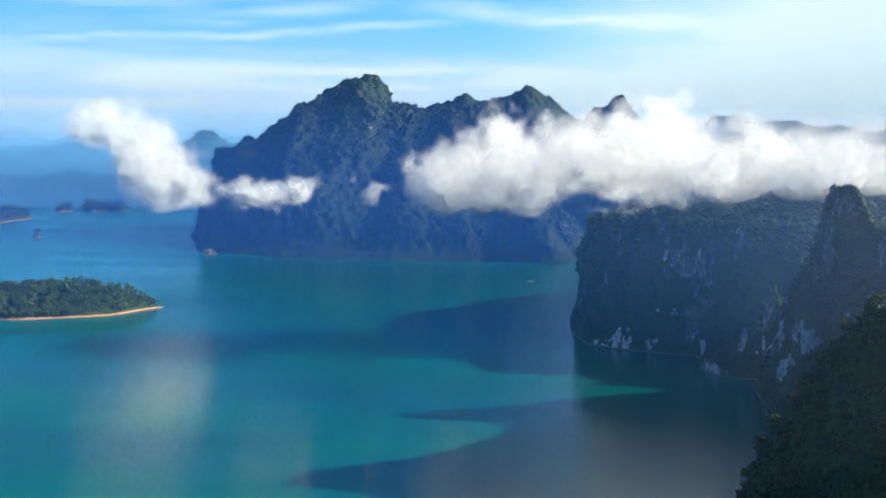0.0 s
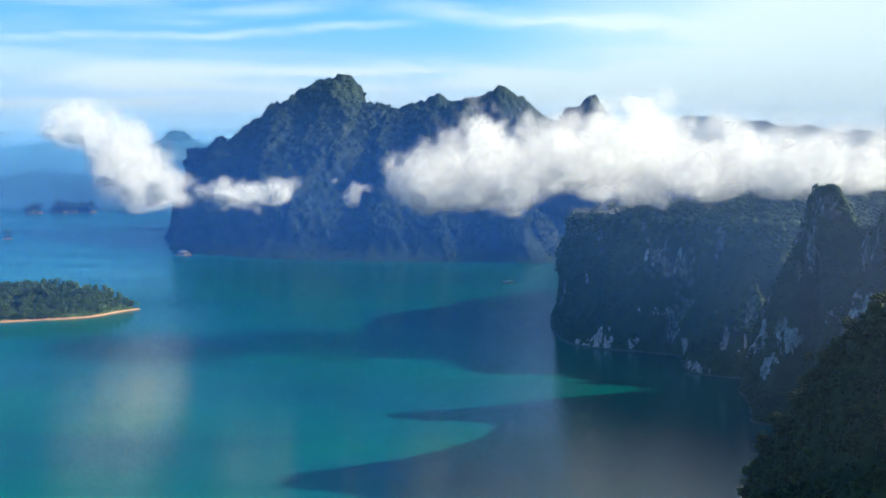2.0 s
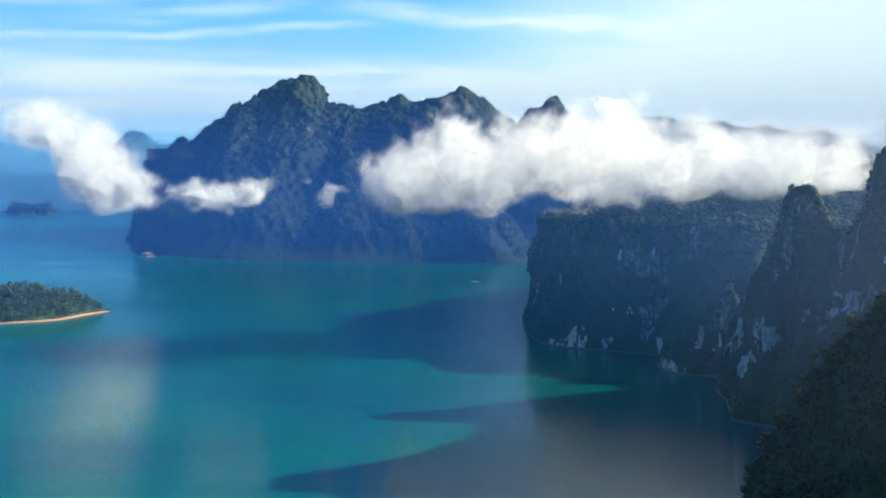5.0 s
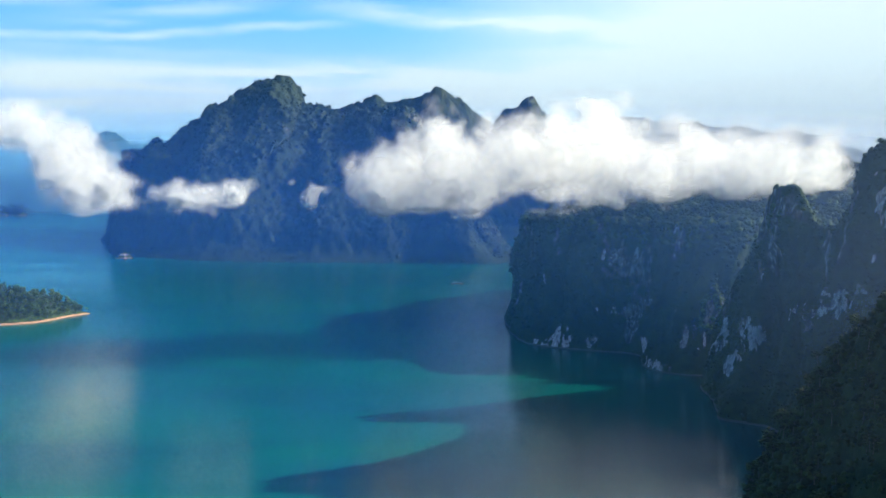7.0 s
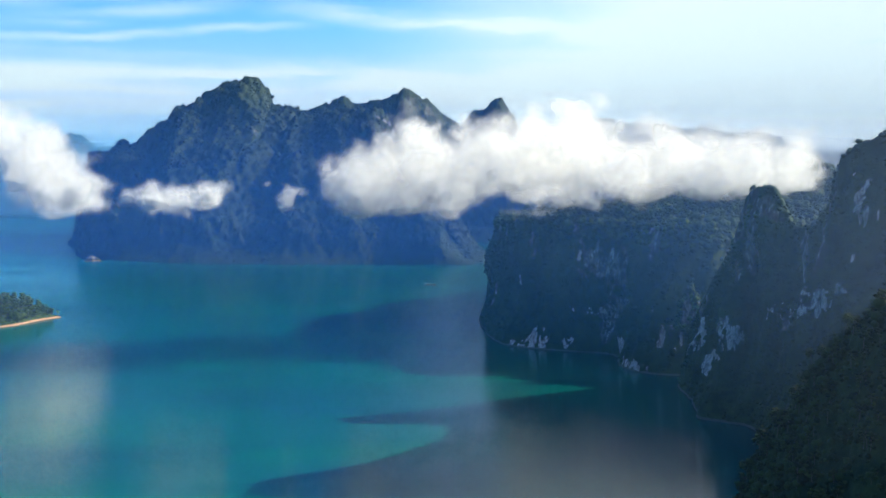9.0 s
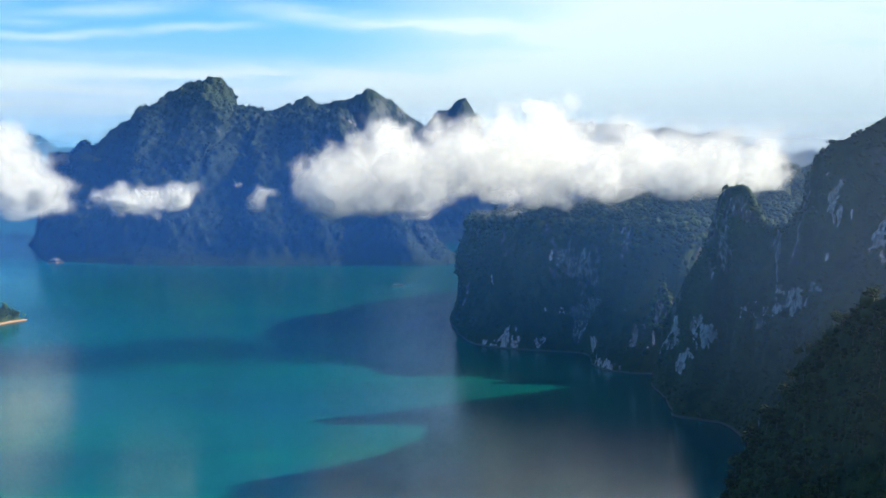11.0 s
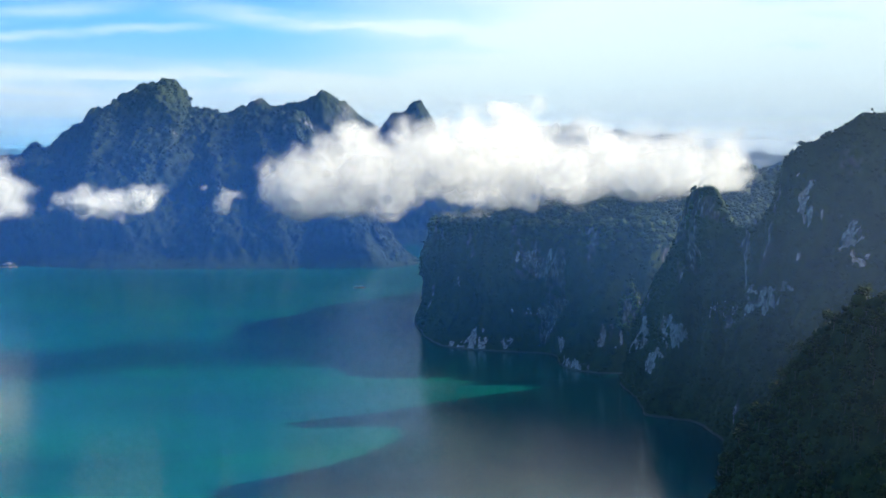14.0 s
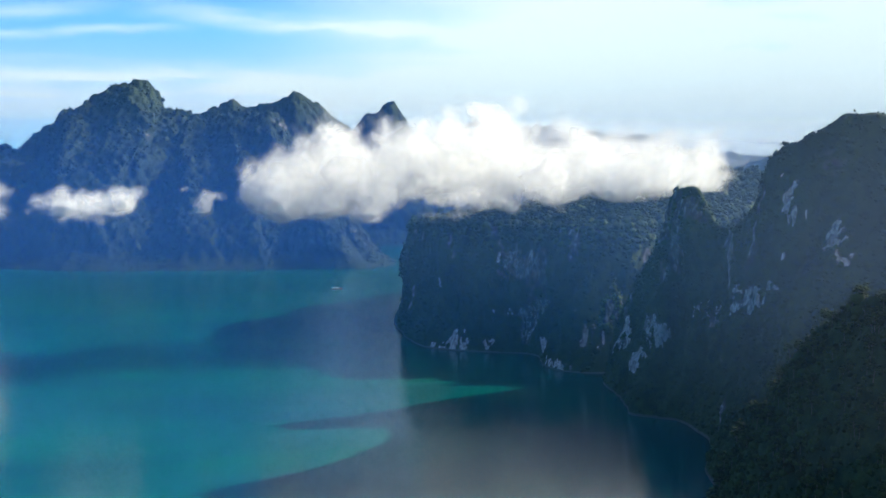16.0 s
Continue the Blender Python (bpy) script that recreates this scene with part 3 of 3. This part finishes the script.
# ---- the sunlit pinnacle between cliff and tower ----
def pinnacle(label, x, y, foot, top, radius, seed):
    v = np.linspace(0, 1, 30)[:, None]
    a = np.linspace(0, 2 * math.pi, 49)[None, :]
    r = radius * (1 - v ** 1.7) * (1 + 0.18 * np.sin(3 * a + seed + 2 * v)) + 0.05
    p = np.stack([x + r * np.cos(a) + 2.5 * v, y + r * np.sin(a) * 1.2, foot + (top - foot) * v + 0 * a], -1)
    n = np.stack([np.cos(a) + 0 * v, np.sin(a) + 0 * v, 0.4 + 0 * r], -1)
    n /= np.linalg.norm(n, axis=2, keepdims=True)
    p += n * (fbm(p, 7.0, 4, seed) * 1.6)[..., None]
    rock = np.clip(0.35 + 0.9 * fbm(p * (1, 1, 0.4), 8.0, 4, seed + 3), 0, 1)
    me = mesh_from("rock_pinnacle", p.reshape(-1, 3), grid_faces(*p.shape[:2]), FAR_KARST)
    attribute(me, "rock", rock.ravel())
    ob = tagged(new("rock_pinnacle", me), label, "rock")
    # the light island greens are chosen to make these bushes look sunlit
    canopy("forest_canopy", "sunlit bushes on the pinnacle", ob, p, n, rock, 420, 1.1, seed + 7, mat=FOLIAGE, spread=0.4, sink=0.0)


pinnacle("small sunlit rock pinnacle with bushes before the dark cliff", 252, 1050, 48, 92, 11, 47)

# ---- the near slope ----
SLOPE_FOOT = [(75, 470), (70, 440), (72, 400), (80, 350), (95, 300), (130, 240), (200, 180)]
SLOPE_CREST = [(95, 462, 2), (104, 460, 40), (110, 460, 65), (115, 446, 90), (121, 440, 104), (126, 430, 120), (132, 424, 134), (136, 415, 142), (142, 400, 151), (157, 390, 158), (180, 380, 168), (250, 350, 190)]
SLOPE_BACK = [(92, 480), (130, 520), (180, 540), (260, 540), (340, 500)]
slope, sp, sn, sr = massif("hillside", "steep dark jungle slope in deep shade close by", [SLOPE_FOOT, SLOPE_CREST, SLOPE_BACK], (140, 60), 420, steep=(1.0, 1.0),
                           crag=7, gully=6, lump=1.2, grain=5, bare=-0.25, seed=51, crest=1, category="hill")
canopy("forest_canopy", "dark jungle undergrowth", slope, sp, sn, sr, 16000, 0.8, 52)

# ---- islands ----
ISLE_FOOT = [(-800, 1300), (-640, 1302), (-565, 1303), (-513, 1338), (-464, 1372), (-447, 1425), (-432, 1467)]
ISLE_CREST = [(-800, 1420, 20), (-690, 1415, 24), (-630, 1410, 25), (-556, 1420, 30), (-519, 1425, 29), (-480, 1436, 22), (-450, 1455, 9), (-430, 1470, 0)]
ISLE_BACK = [(-800, 1560), (-640, 1560), (-540, 1540), (-470, 1500), (-428, 1474)]
isle, ip, inn, ir = massif("island", "low wooded island with an orange earth shoreline", [ISLE_FOOT, ISLE_CREST, ISLE_BACK], (60, 50), 260, steep=(0.9, 1.0),
                           crag=4, gully=3, lump=0.8, grain=5, bare=-0.5, seed=61, mat=ISLE, category="island")


def tree_arrays(rng, base, height, clumps, leaf):
    """One jungle tree: a tapered trunk with a few limbs, and an uneven crown of small clumps."""
    tv, tf, lv, lf = [], [], [], []
    lean = rng.normal(0, 0.05, 2)

    def limb(a, b, ra, rb):
        a, b = np.asarray(a, float), np.asarray(b, float)
        d = (b - a) / (np.linalg.norm(b - a) + 1e-9)
        u = np.cross(d, (0.3, 1.0, 0.2))
        u /= np.linalg.norm(u)
        w = np.cross(d, u)
        k = sum(len(x) for x in tv)
        ring = [math.cos(q) * u + math.sin(q) * w for q in (0, 1.257, 2.513, 3.77, 5.027)]
        tv.append(np.array([a + r * ra for r in ring] + [b + r * rb for r in ring]))
        tf.extend([(k + i, k + (i + 1) % 5, k + 5 + (i + 1) % 5, k + 5 + i) for i in range(5)])

    top = np.array((lean[0] * height, lean[1] * height, height * 0.72))
    limb((0, 0, -1.0), top, height * 0.028, height * 0.010)
    v, f = blob()
    wide = height * rng.uniform(0.24, 0.36)
    for c in range(clumps):
        if c < 4:
            q = rng.uniform(0, 6.283)
            end = top * rng.uniform(0.8, 1.0) + np.array((math.cos(q), math.sin(q), 0.5)) * wide * 0.7
            limb(top * rng.uniform(0.55, 0.85), end, height * 0.012, height * 0.004)
            centre = end
        else:
            q, r = rng.uniform(0, 6.283), wide * math.sqrt(rng.uniform(0, 1))
            centre = top + np.array((math.cos(q) * r, math.sin(q) * r, rng.uniform(-0.32, 0.34) * height * (1.0 - 0.5 * r / wide)))
        size = leaf * height * rng.uniform(0.7, 1.5)
        k = sum(len(x) for x in lv)
        lv.append(v * (1 + 0.32 * rng.standard_normal((len(v), 3))) * size * (1.15, 1.15, 0.75) + centre)
        lf.extend((f + k).tolist())
    base = np.asarray(base)
    return np.vstack(tv) + base, np.array(tf), np.vstack(lv) + base, np.array(lf)


def woodland(label, p, rock, count, height, seed, clumps=14, leaf=0.11, keep=None, mat=None, low=2.5):
    """Many trees on a piece of ground, too many to count: trunks and crowns."""
    rng = np.random.default_rng(seed)
    q = p.reshape(-1, 3)
    ok = (q[:, 2] > low) & (rock.ravel() < 0.4)
    if keep is not None:
        ok &= keep(q)
    du = (np.linalg.norm(np.gradient(p, axis=0), axis=2) * np.linalg.norm(np.gradient(p, axis=1), axis=2)).ravel() * ok
    spots = q[rng.choice(len(q), count, p=du / du.sum())]
    parts = [[], [], [], []]
    kt = kl = 0
    for spot in spots:
        a, b, c, d = tree_arrays(rng, spot, height * rng.lognormal(0, 0.25), clumps, leaf)
        for store, new_part in zip(parts, (a, b + kt, c, d + kl)):
            store.append(new_part)
        kt, kl = kt + len(a), kl + len(c)
    a, b, c, d = (np.vstack(x) for x in parts)
    wood = new("woodland", mesh_from("woodland", c, d, mat or FOLIAGE, smooth=False))
    tagged(wood, label, "trees", kind="stuff")
    trunks = new("trunks", mesh_from("trunks", a, b, BARK))
    trunks.parent = wood
    return wood


def lone_tree(label, spot, height, seed, group, clumps=30, leaf=0.075, mat=None):
    rng = np.random.default_rng(seed)
    a, b, c, d = tree_arrays(rng, (0, 0, 0), height, clumps, leaf)
    t = new("tree", mesh_from("tree", a, b, BARK))
    crown = new("crown", mesh_from("crown", c, d, mat or FOLIAGE, smooth=False))
    crown.parent = t
    t.location = spot
    return tagged(t, label, "tree", group)


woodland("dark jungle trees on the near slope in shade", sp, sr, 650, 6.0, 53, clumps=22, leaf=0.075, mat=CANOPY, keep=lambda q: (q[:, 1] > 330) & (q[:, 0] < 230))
woodland("dense mixed jungle trees covering the low island", ip, ir, 2500, 8.5, 62, low=0.6, clumps=20, leaf=0.068)


def lone_trees(label, p, places, height, seed, group, mat=None):
    """Tall trees that stand out singly above the rest; places: shares of the run and of the climb."""
    rng = np.random.default_rng(seed)
    kinds = [lone_tree(label, (0, 0, 0), height * k, seed + i, group, clumps=34, mat=mat) for i, k in enumerate((0.85, 1.0, 1.15))]
    for i, (u, v) in enumerate(places):
        spot = p[int(u * (p.shape[0] - 1)), int(v * (p.shape[1] - 1))]
        m = pose(*spot, 0, 0, rng.uniform(0, 360))
        if i < 3:
            kinds[i].matrix_basis = m
        else:
            copy_thing(kinds[i % 3], m)


lone_trees("tall crowned jungle tree rising above the island wood", ip, [(0.30 + 0.027 * i, 0.50 + 0.05 * math.sin(2.3 * i)) for i in range(24)], 13.0, 64, "tall island trees")
lone_trees("dark leafy tree on the crest of the near slope", sp, [(0.04 + 0.017 * i, 0.68 + 0.03 * math.sin(1.9 * i)) for i in range(34)], 7.5, 55, "slope crest trees", CANOPY)

woodland("jungle trees on the cliff's plateau and hill", cp, cr, 1500, 9.0, 34, clumps=11, leaf=0.11, mat=PLATEAU_LIT, keep=lambda q: (q[:, 2] > 112) & (q[:, 1] < 1660))
lone_trees("small dark tree on the crest of the rock tower", tp, [(0.12 + 0.027 * i, 0.77 + 0.012 * math.sin(2.1 * i)) for i in range(28)], 3.6, 45, "tower crest trees", CANOPY)
lone_trees("small tree on the brink of the dark cliff", cp, [(0.10 + 0.028 * i, 0.615 + 0.01 * math.sin(2.7 * i)) for i in range(28)], 4.2, 35, "cliff brink trees", CANOPY)


def small_island(label, x, y, rx, ry, height, seed, trees, tree_height, bare=-0.4):
    """A small dome of rock and earth standing out of the lake."""
    r = np.linspace(0, 1.12, 26)[:, None]
    a = np.linspace(0, 2 * math.pi, 73)[None, :]
    wobble = 1 + 0.22 * np.sin(2 * a + seed) + 0.12 * np.sin(5 * a + 2.1 * seed)
    px, py = x + rx * r * np.cos(a) * wobble, y + ry * r * np.sin(a) * wobble
    pz = height * np.clip(1 - r ** 2.4, -0.3, 1) + 0 * a
    p = np.stack([px, py, pz], -1)
    p[..., 2] += fbm(p, 14.0, 3, seed) * height * 0.10 * np.clip(pz / height + 0.2, 0, 1)
    n = np.zeros_like(p)
    n[..., 2] = 1
    rock = np.clip(bare + 0.8 * fbm(p, 9.0, 3, seed + 5), 0, 1)
    me = mesh_from("islet", p.reshape(-1, 3), grid_faces(*p.shape[:2]), ISLE)
    attribute(me, "rock", rock.ravel())
    tagged(new("islet", me), label, "island")
    if trees:
        woodland("small trees on a lake islet", p, rock * 0, trees, tree_height, seed + 9, clumps=10, low=1.5)


small_island("wooded island with pale earth shoreline in haze", -1480, 3330, 75, 200, 26, 3, 150, 14)
small_island("small round wooded island in haze", -1485, 3840, 32, 30, 17, 5, 40, 14)
small_island("wooded island with steep sides in haze", -1400, 3900, 40, 36, 22, 7, 55, 15)
small_island("low wooded island beside another in haze", -1335, 3930, 34, 30, 20, 9, 45, 13)
small_island("tiny rock islet with a few trees", -1091, 2658, 12, 10, 7, 11, 7, 13)
small_island("bare orange rock islet at the mountain's foot", -583, 2290, 14, 9, 9, 13, 0, 0, bare=0.5)


# ---- the boat ----
def make_boat(x, y, heading):
    boat = tagged(new("tour_boat"), "small roofed wooden tour boat crossing the lake", "boat")
    boat.matrix_world = pose(x, y, 0, 0, 0, heading)
    bm = bmesh.new()
    rings = []
    for s in np.linspace(-9, 10, 17):
        u = (s + 9) / 19
        half = 1.25 * (1 - max(0, (u - 0.55) / 0.45) ** 2) * (0.75 + 0.25 * min(1, u * 4)) + 0.04
        deck, keel = 0.75 + 1.5 * max(0, u - 0.7) ** 1.4 * 3, -0.35
        rings.append([bm.verts.new(c) for c in ((s, -half, deck), (s, -half * 0.8, 0.1), (s, 0, keel), (s, half * 0.8, 0.1), (s, half, deck), (s, half * 0.85, deck - 0.25), (s, -half * 0.85, deck - 0.25))])
    for a, b in zip(rings, rings[1:]):
        for i in range(7):
            bm.faces.new((a[i], a[(i + 1) % 7], b[(i + 1) % 7], b[i]))
    bm.faces.new(rings[0][::-1])
    bm.faces.new(rings[-1])
    part("hull", bm, HULL, boat, "dark wooden hull")
    bm = bmesh.new()
    bmesh.ops.create_cube(bm, size=1, matrix=Matrix.Translation((-1, 0, 2.75)) @ Matrix.Diagonal((11, 2.7, 0.14, 1)))
    bmesh.ops.bevel(bm, geom=bm.edges[:], offset=0.05, segments=1)
    part("roof", bm, ROOFING, boat, "pale flat roof")
    for i in range(4):
        for side in (-1.1, 1.1):
            bm = bmesh.new()
            bmesh.ops.create_cone(bm, segments=8, radius1=0.06, radius2=0.06, depth=2.2, matrix=Matrix.Translation((-5.8 + 3.2 * i, side, 1.65)))
            part("post", bm, WOOD, boat)


make_boat(54, 1857, 8)


# ---- clouds ----
def cloud(label, lobes, seed, mat=None, base=None, cell=5.0, gap=9.0, rough=0.55, billows=45.0):
    """A drifting cloud: its body is a union of lobes (x, y, z and their radii) roughened by billows, flat below the
    base (height, rise eastward), and is filled with upright sheets of vapour, angled to the sun to set how much they
    shade."""
    lobes = np.asarray(lobes, float)
    sheet_dir = np.array((math.cos(radians(-11.0)), math.sin(radians(-11.0)), 0.0))
    away = np.array((-sheet_dir[1], sheet_dir[0], 0.0))
    middle = lobes[:, :3].mean(axis=0)

    def body(q, amount=rough, octaves=4):
        f = np.full(q.shape[:-1], -9.0)
        for x, y, z, rx, ry, rz in lobes:
            r = np.sqrt((((q - (x, y, z)) / (rx, ry, rz)) ** 2).sum(-1))
            f = np.logaddexp(f * 7.0, (1.0 - r) * 7.0) / 7.0
        f = 0.8 * np.tanh(f / 0.8) + 0.06 + amount * fbm(q * (1.0, 1.0, 1.15), billows, octaves, seed, 0.52)
        if base:
            low = base[0] + base[1] * q[..., 0] + 5.0 * value_noise(q * (0.03, 0.03, 0.0), seed + 5)
            f = f - 1.6 * np.clip((low + 7.0 - q[..., 2]) / 14.0, 0.0, 1.5)
        return f

    reach = ((lobes[:, :3] - middle) @ sheet_dir)
    a = np.arange((reach - lobes[:, 3]).min() - 25, (reach + lobes[:, 3]).max() + 25, cell)
    z = np.arange((lobes[:, 2] - lobes[:, 5]).min() - 12, (lobes[:, 2] + lobes[:, 5]).max() + 16, cell)
    depth = (lobes[:, :3] - middle) @ away
    rows = np.arange((depth - lobes[:, 4]).min(), (depth + lobes[:, 4]).max(), gap)
    verts, faces, thick, billow, k = [], [], [], [], 0
    for d in rows:
        aa, zz = np.meshgrid(a, z, indexing="ij")
        q = middle * (1, 1, 0) + aa[..., None] * sheet_dir + d * away + zz[..., None] * np.array((0, 0, 1.0))
        q = q + away * (3.0 * np.sin(aa / 37.0 + d))[..., None]
        f = body(q)
        e = 13.0
        slope = np.stack([body(q + v, rough * 0.7, 2) - body(q - v, rough * 0.7, 2) for v in np.eye(3) * e], -1) / (2 * e)
        # shading normals lean sunward and up to soften the shade
        n = -slope * 17.0 + np.array((0.50, -0.25, 0.80))
        # normals all turned to the camera's side, against dark patches
        n = n - away * (n @ away + 0.2 + np.abs(n @ away))[..., None]
        n /= np.linalg.norm(n, axis=-1, keepdims=True)
        g = grid_faces(len(a), len(z))
        g = g[(f.ravel()[g] > -0.5).any(axis=1)]
        verts.append(q.reshape(-1, 3))
        faces.append(g + k)
        thick.append(f.ravel())
        billow.append(n.reshape(-1, 3))
        k += aa.size
    faces, verts = np.vstack(faces), np.vstack(verts)
    used, where = np.unique(faces, return_inverse=True)
    me = mesh_from("cloud", verts[used], where.reshape(-1, 4), mat or CLOUD)
    attribute(me, "thick", np.concatenate(thick)[used])
    me.attributes.new("billow", "FLOAT_VECTOR", "POINT").data.foreach_set("vector", np.vstack(billow)[used].astype(np.float32).ravel())
    return tagged(new("cloud", me), label, "cloud", "drifting clouds", "stuff")


cloud("bright white cumulus bank drifting low before the mountain", [
    (-84, 1240, 177, 20, 40, 25), (-53, 1240, 171, 38, 70, 33), (-26, 1240, 193, 18, 40, 22), (-10, 1235, 163, 37, 60, 18), (32, 1245, 188, 43, 80, 38), (69, 1250, 188, 55, 90, 43), (123, 1260, 195, 67, 95, 46),
    (174, 1270, 208, 58, 95, 50), (231, 1265, 191, 73, 95, 42), (297, 1265, 193, 67, 85, 40), (356, 1270, 196, 61, 75, 36), (409, 1270, 197, 50, 60, 32)], 71, base=(132.0, 0.068))
cloud("thin torn vapour above the cloud bank", [(282, 1300, 229, 48, 40, 18), (337, 1300, 226, 48, 40, 20), (399, 1300, 221, 48, 40, 22), (440, 1280, 200, 40, 40, 22)], 73, WISP, rough=0.75)
cloud("white slanting cloud beside the mountain", [(-612, 1700, 240, 42, 45, 33), (-575, 1700, 234, 54, 55, 44), (-541, 1700, 208, 58, 60, 50), (-502, 1700, 176, 60, 60, 48), (-470, 1700, 158, 44, 46, 34), (-446, 1700, 142, 20, 28, 16)], 75, SOFT, rough=0.38)
cloud("small flat white cloud low over the lake", [(-278, 1290, 156, 32, 26, 16), (-252, 1290, 156, 36, 28, 16), (-224, 1290, 158, 22, 22, 15), (-304, 1290, 155, 12, 16, 8)], 83, TUFT, cell=2.5, gap=5.0, rough=0.45, billows=22.0)
cloud("little torn wisp of cloud", [(-134, 1240, 158, 11, 12, 11), (-120, 1240, 166, 12, 10, 5), (-153, 1240, 174, 7, 8, 4)], 79, TUFT, cell=1.8, gap=4.0, rough=0.5, billows=10.0)
cloud("thin shred of mist lying on the plateau", [(163, 1300, 140, 30, 14, 6), (120, 1290, 143, 20, 12, 4)], 81, WISP, cell=2.5, gap=4.0, rough=0.6, billows=18.0)


# ---- tinted sheets added as haze and glare between the shores ----
def haze_sheet(y, half, height, mat):
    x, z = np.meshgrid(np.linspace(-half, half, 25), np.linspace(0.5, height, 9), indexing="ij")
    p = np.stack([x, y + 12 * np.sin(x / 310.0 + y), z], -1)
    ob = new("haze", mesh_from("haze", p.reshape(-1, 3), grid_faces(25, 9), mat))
    tagged(ob, "upright tinted sheet added for haze and glare over the lake", "haze", "haze banks", "stuff")


haze_sheet(1032, 800, 420, MID_HAZE)
haze_sheet(330, 700, 400, THIN_VEIL)
haze_sheet(600, 900, 400, NEAR_VEIL)
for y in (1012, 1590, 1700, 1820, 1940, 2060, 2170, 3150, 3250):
    haze_sheet(y, y * 0.62 + 400, 560, HAZE)
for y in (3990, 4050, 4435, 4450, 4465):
    haze_sheet(y, y * 0.62 + 400, 560, FAR_HAZE)
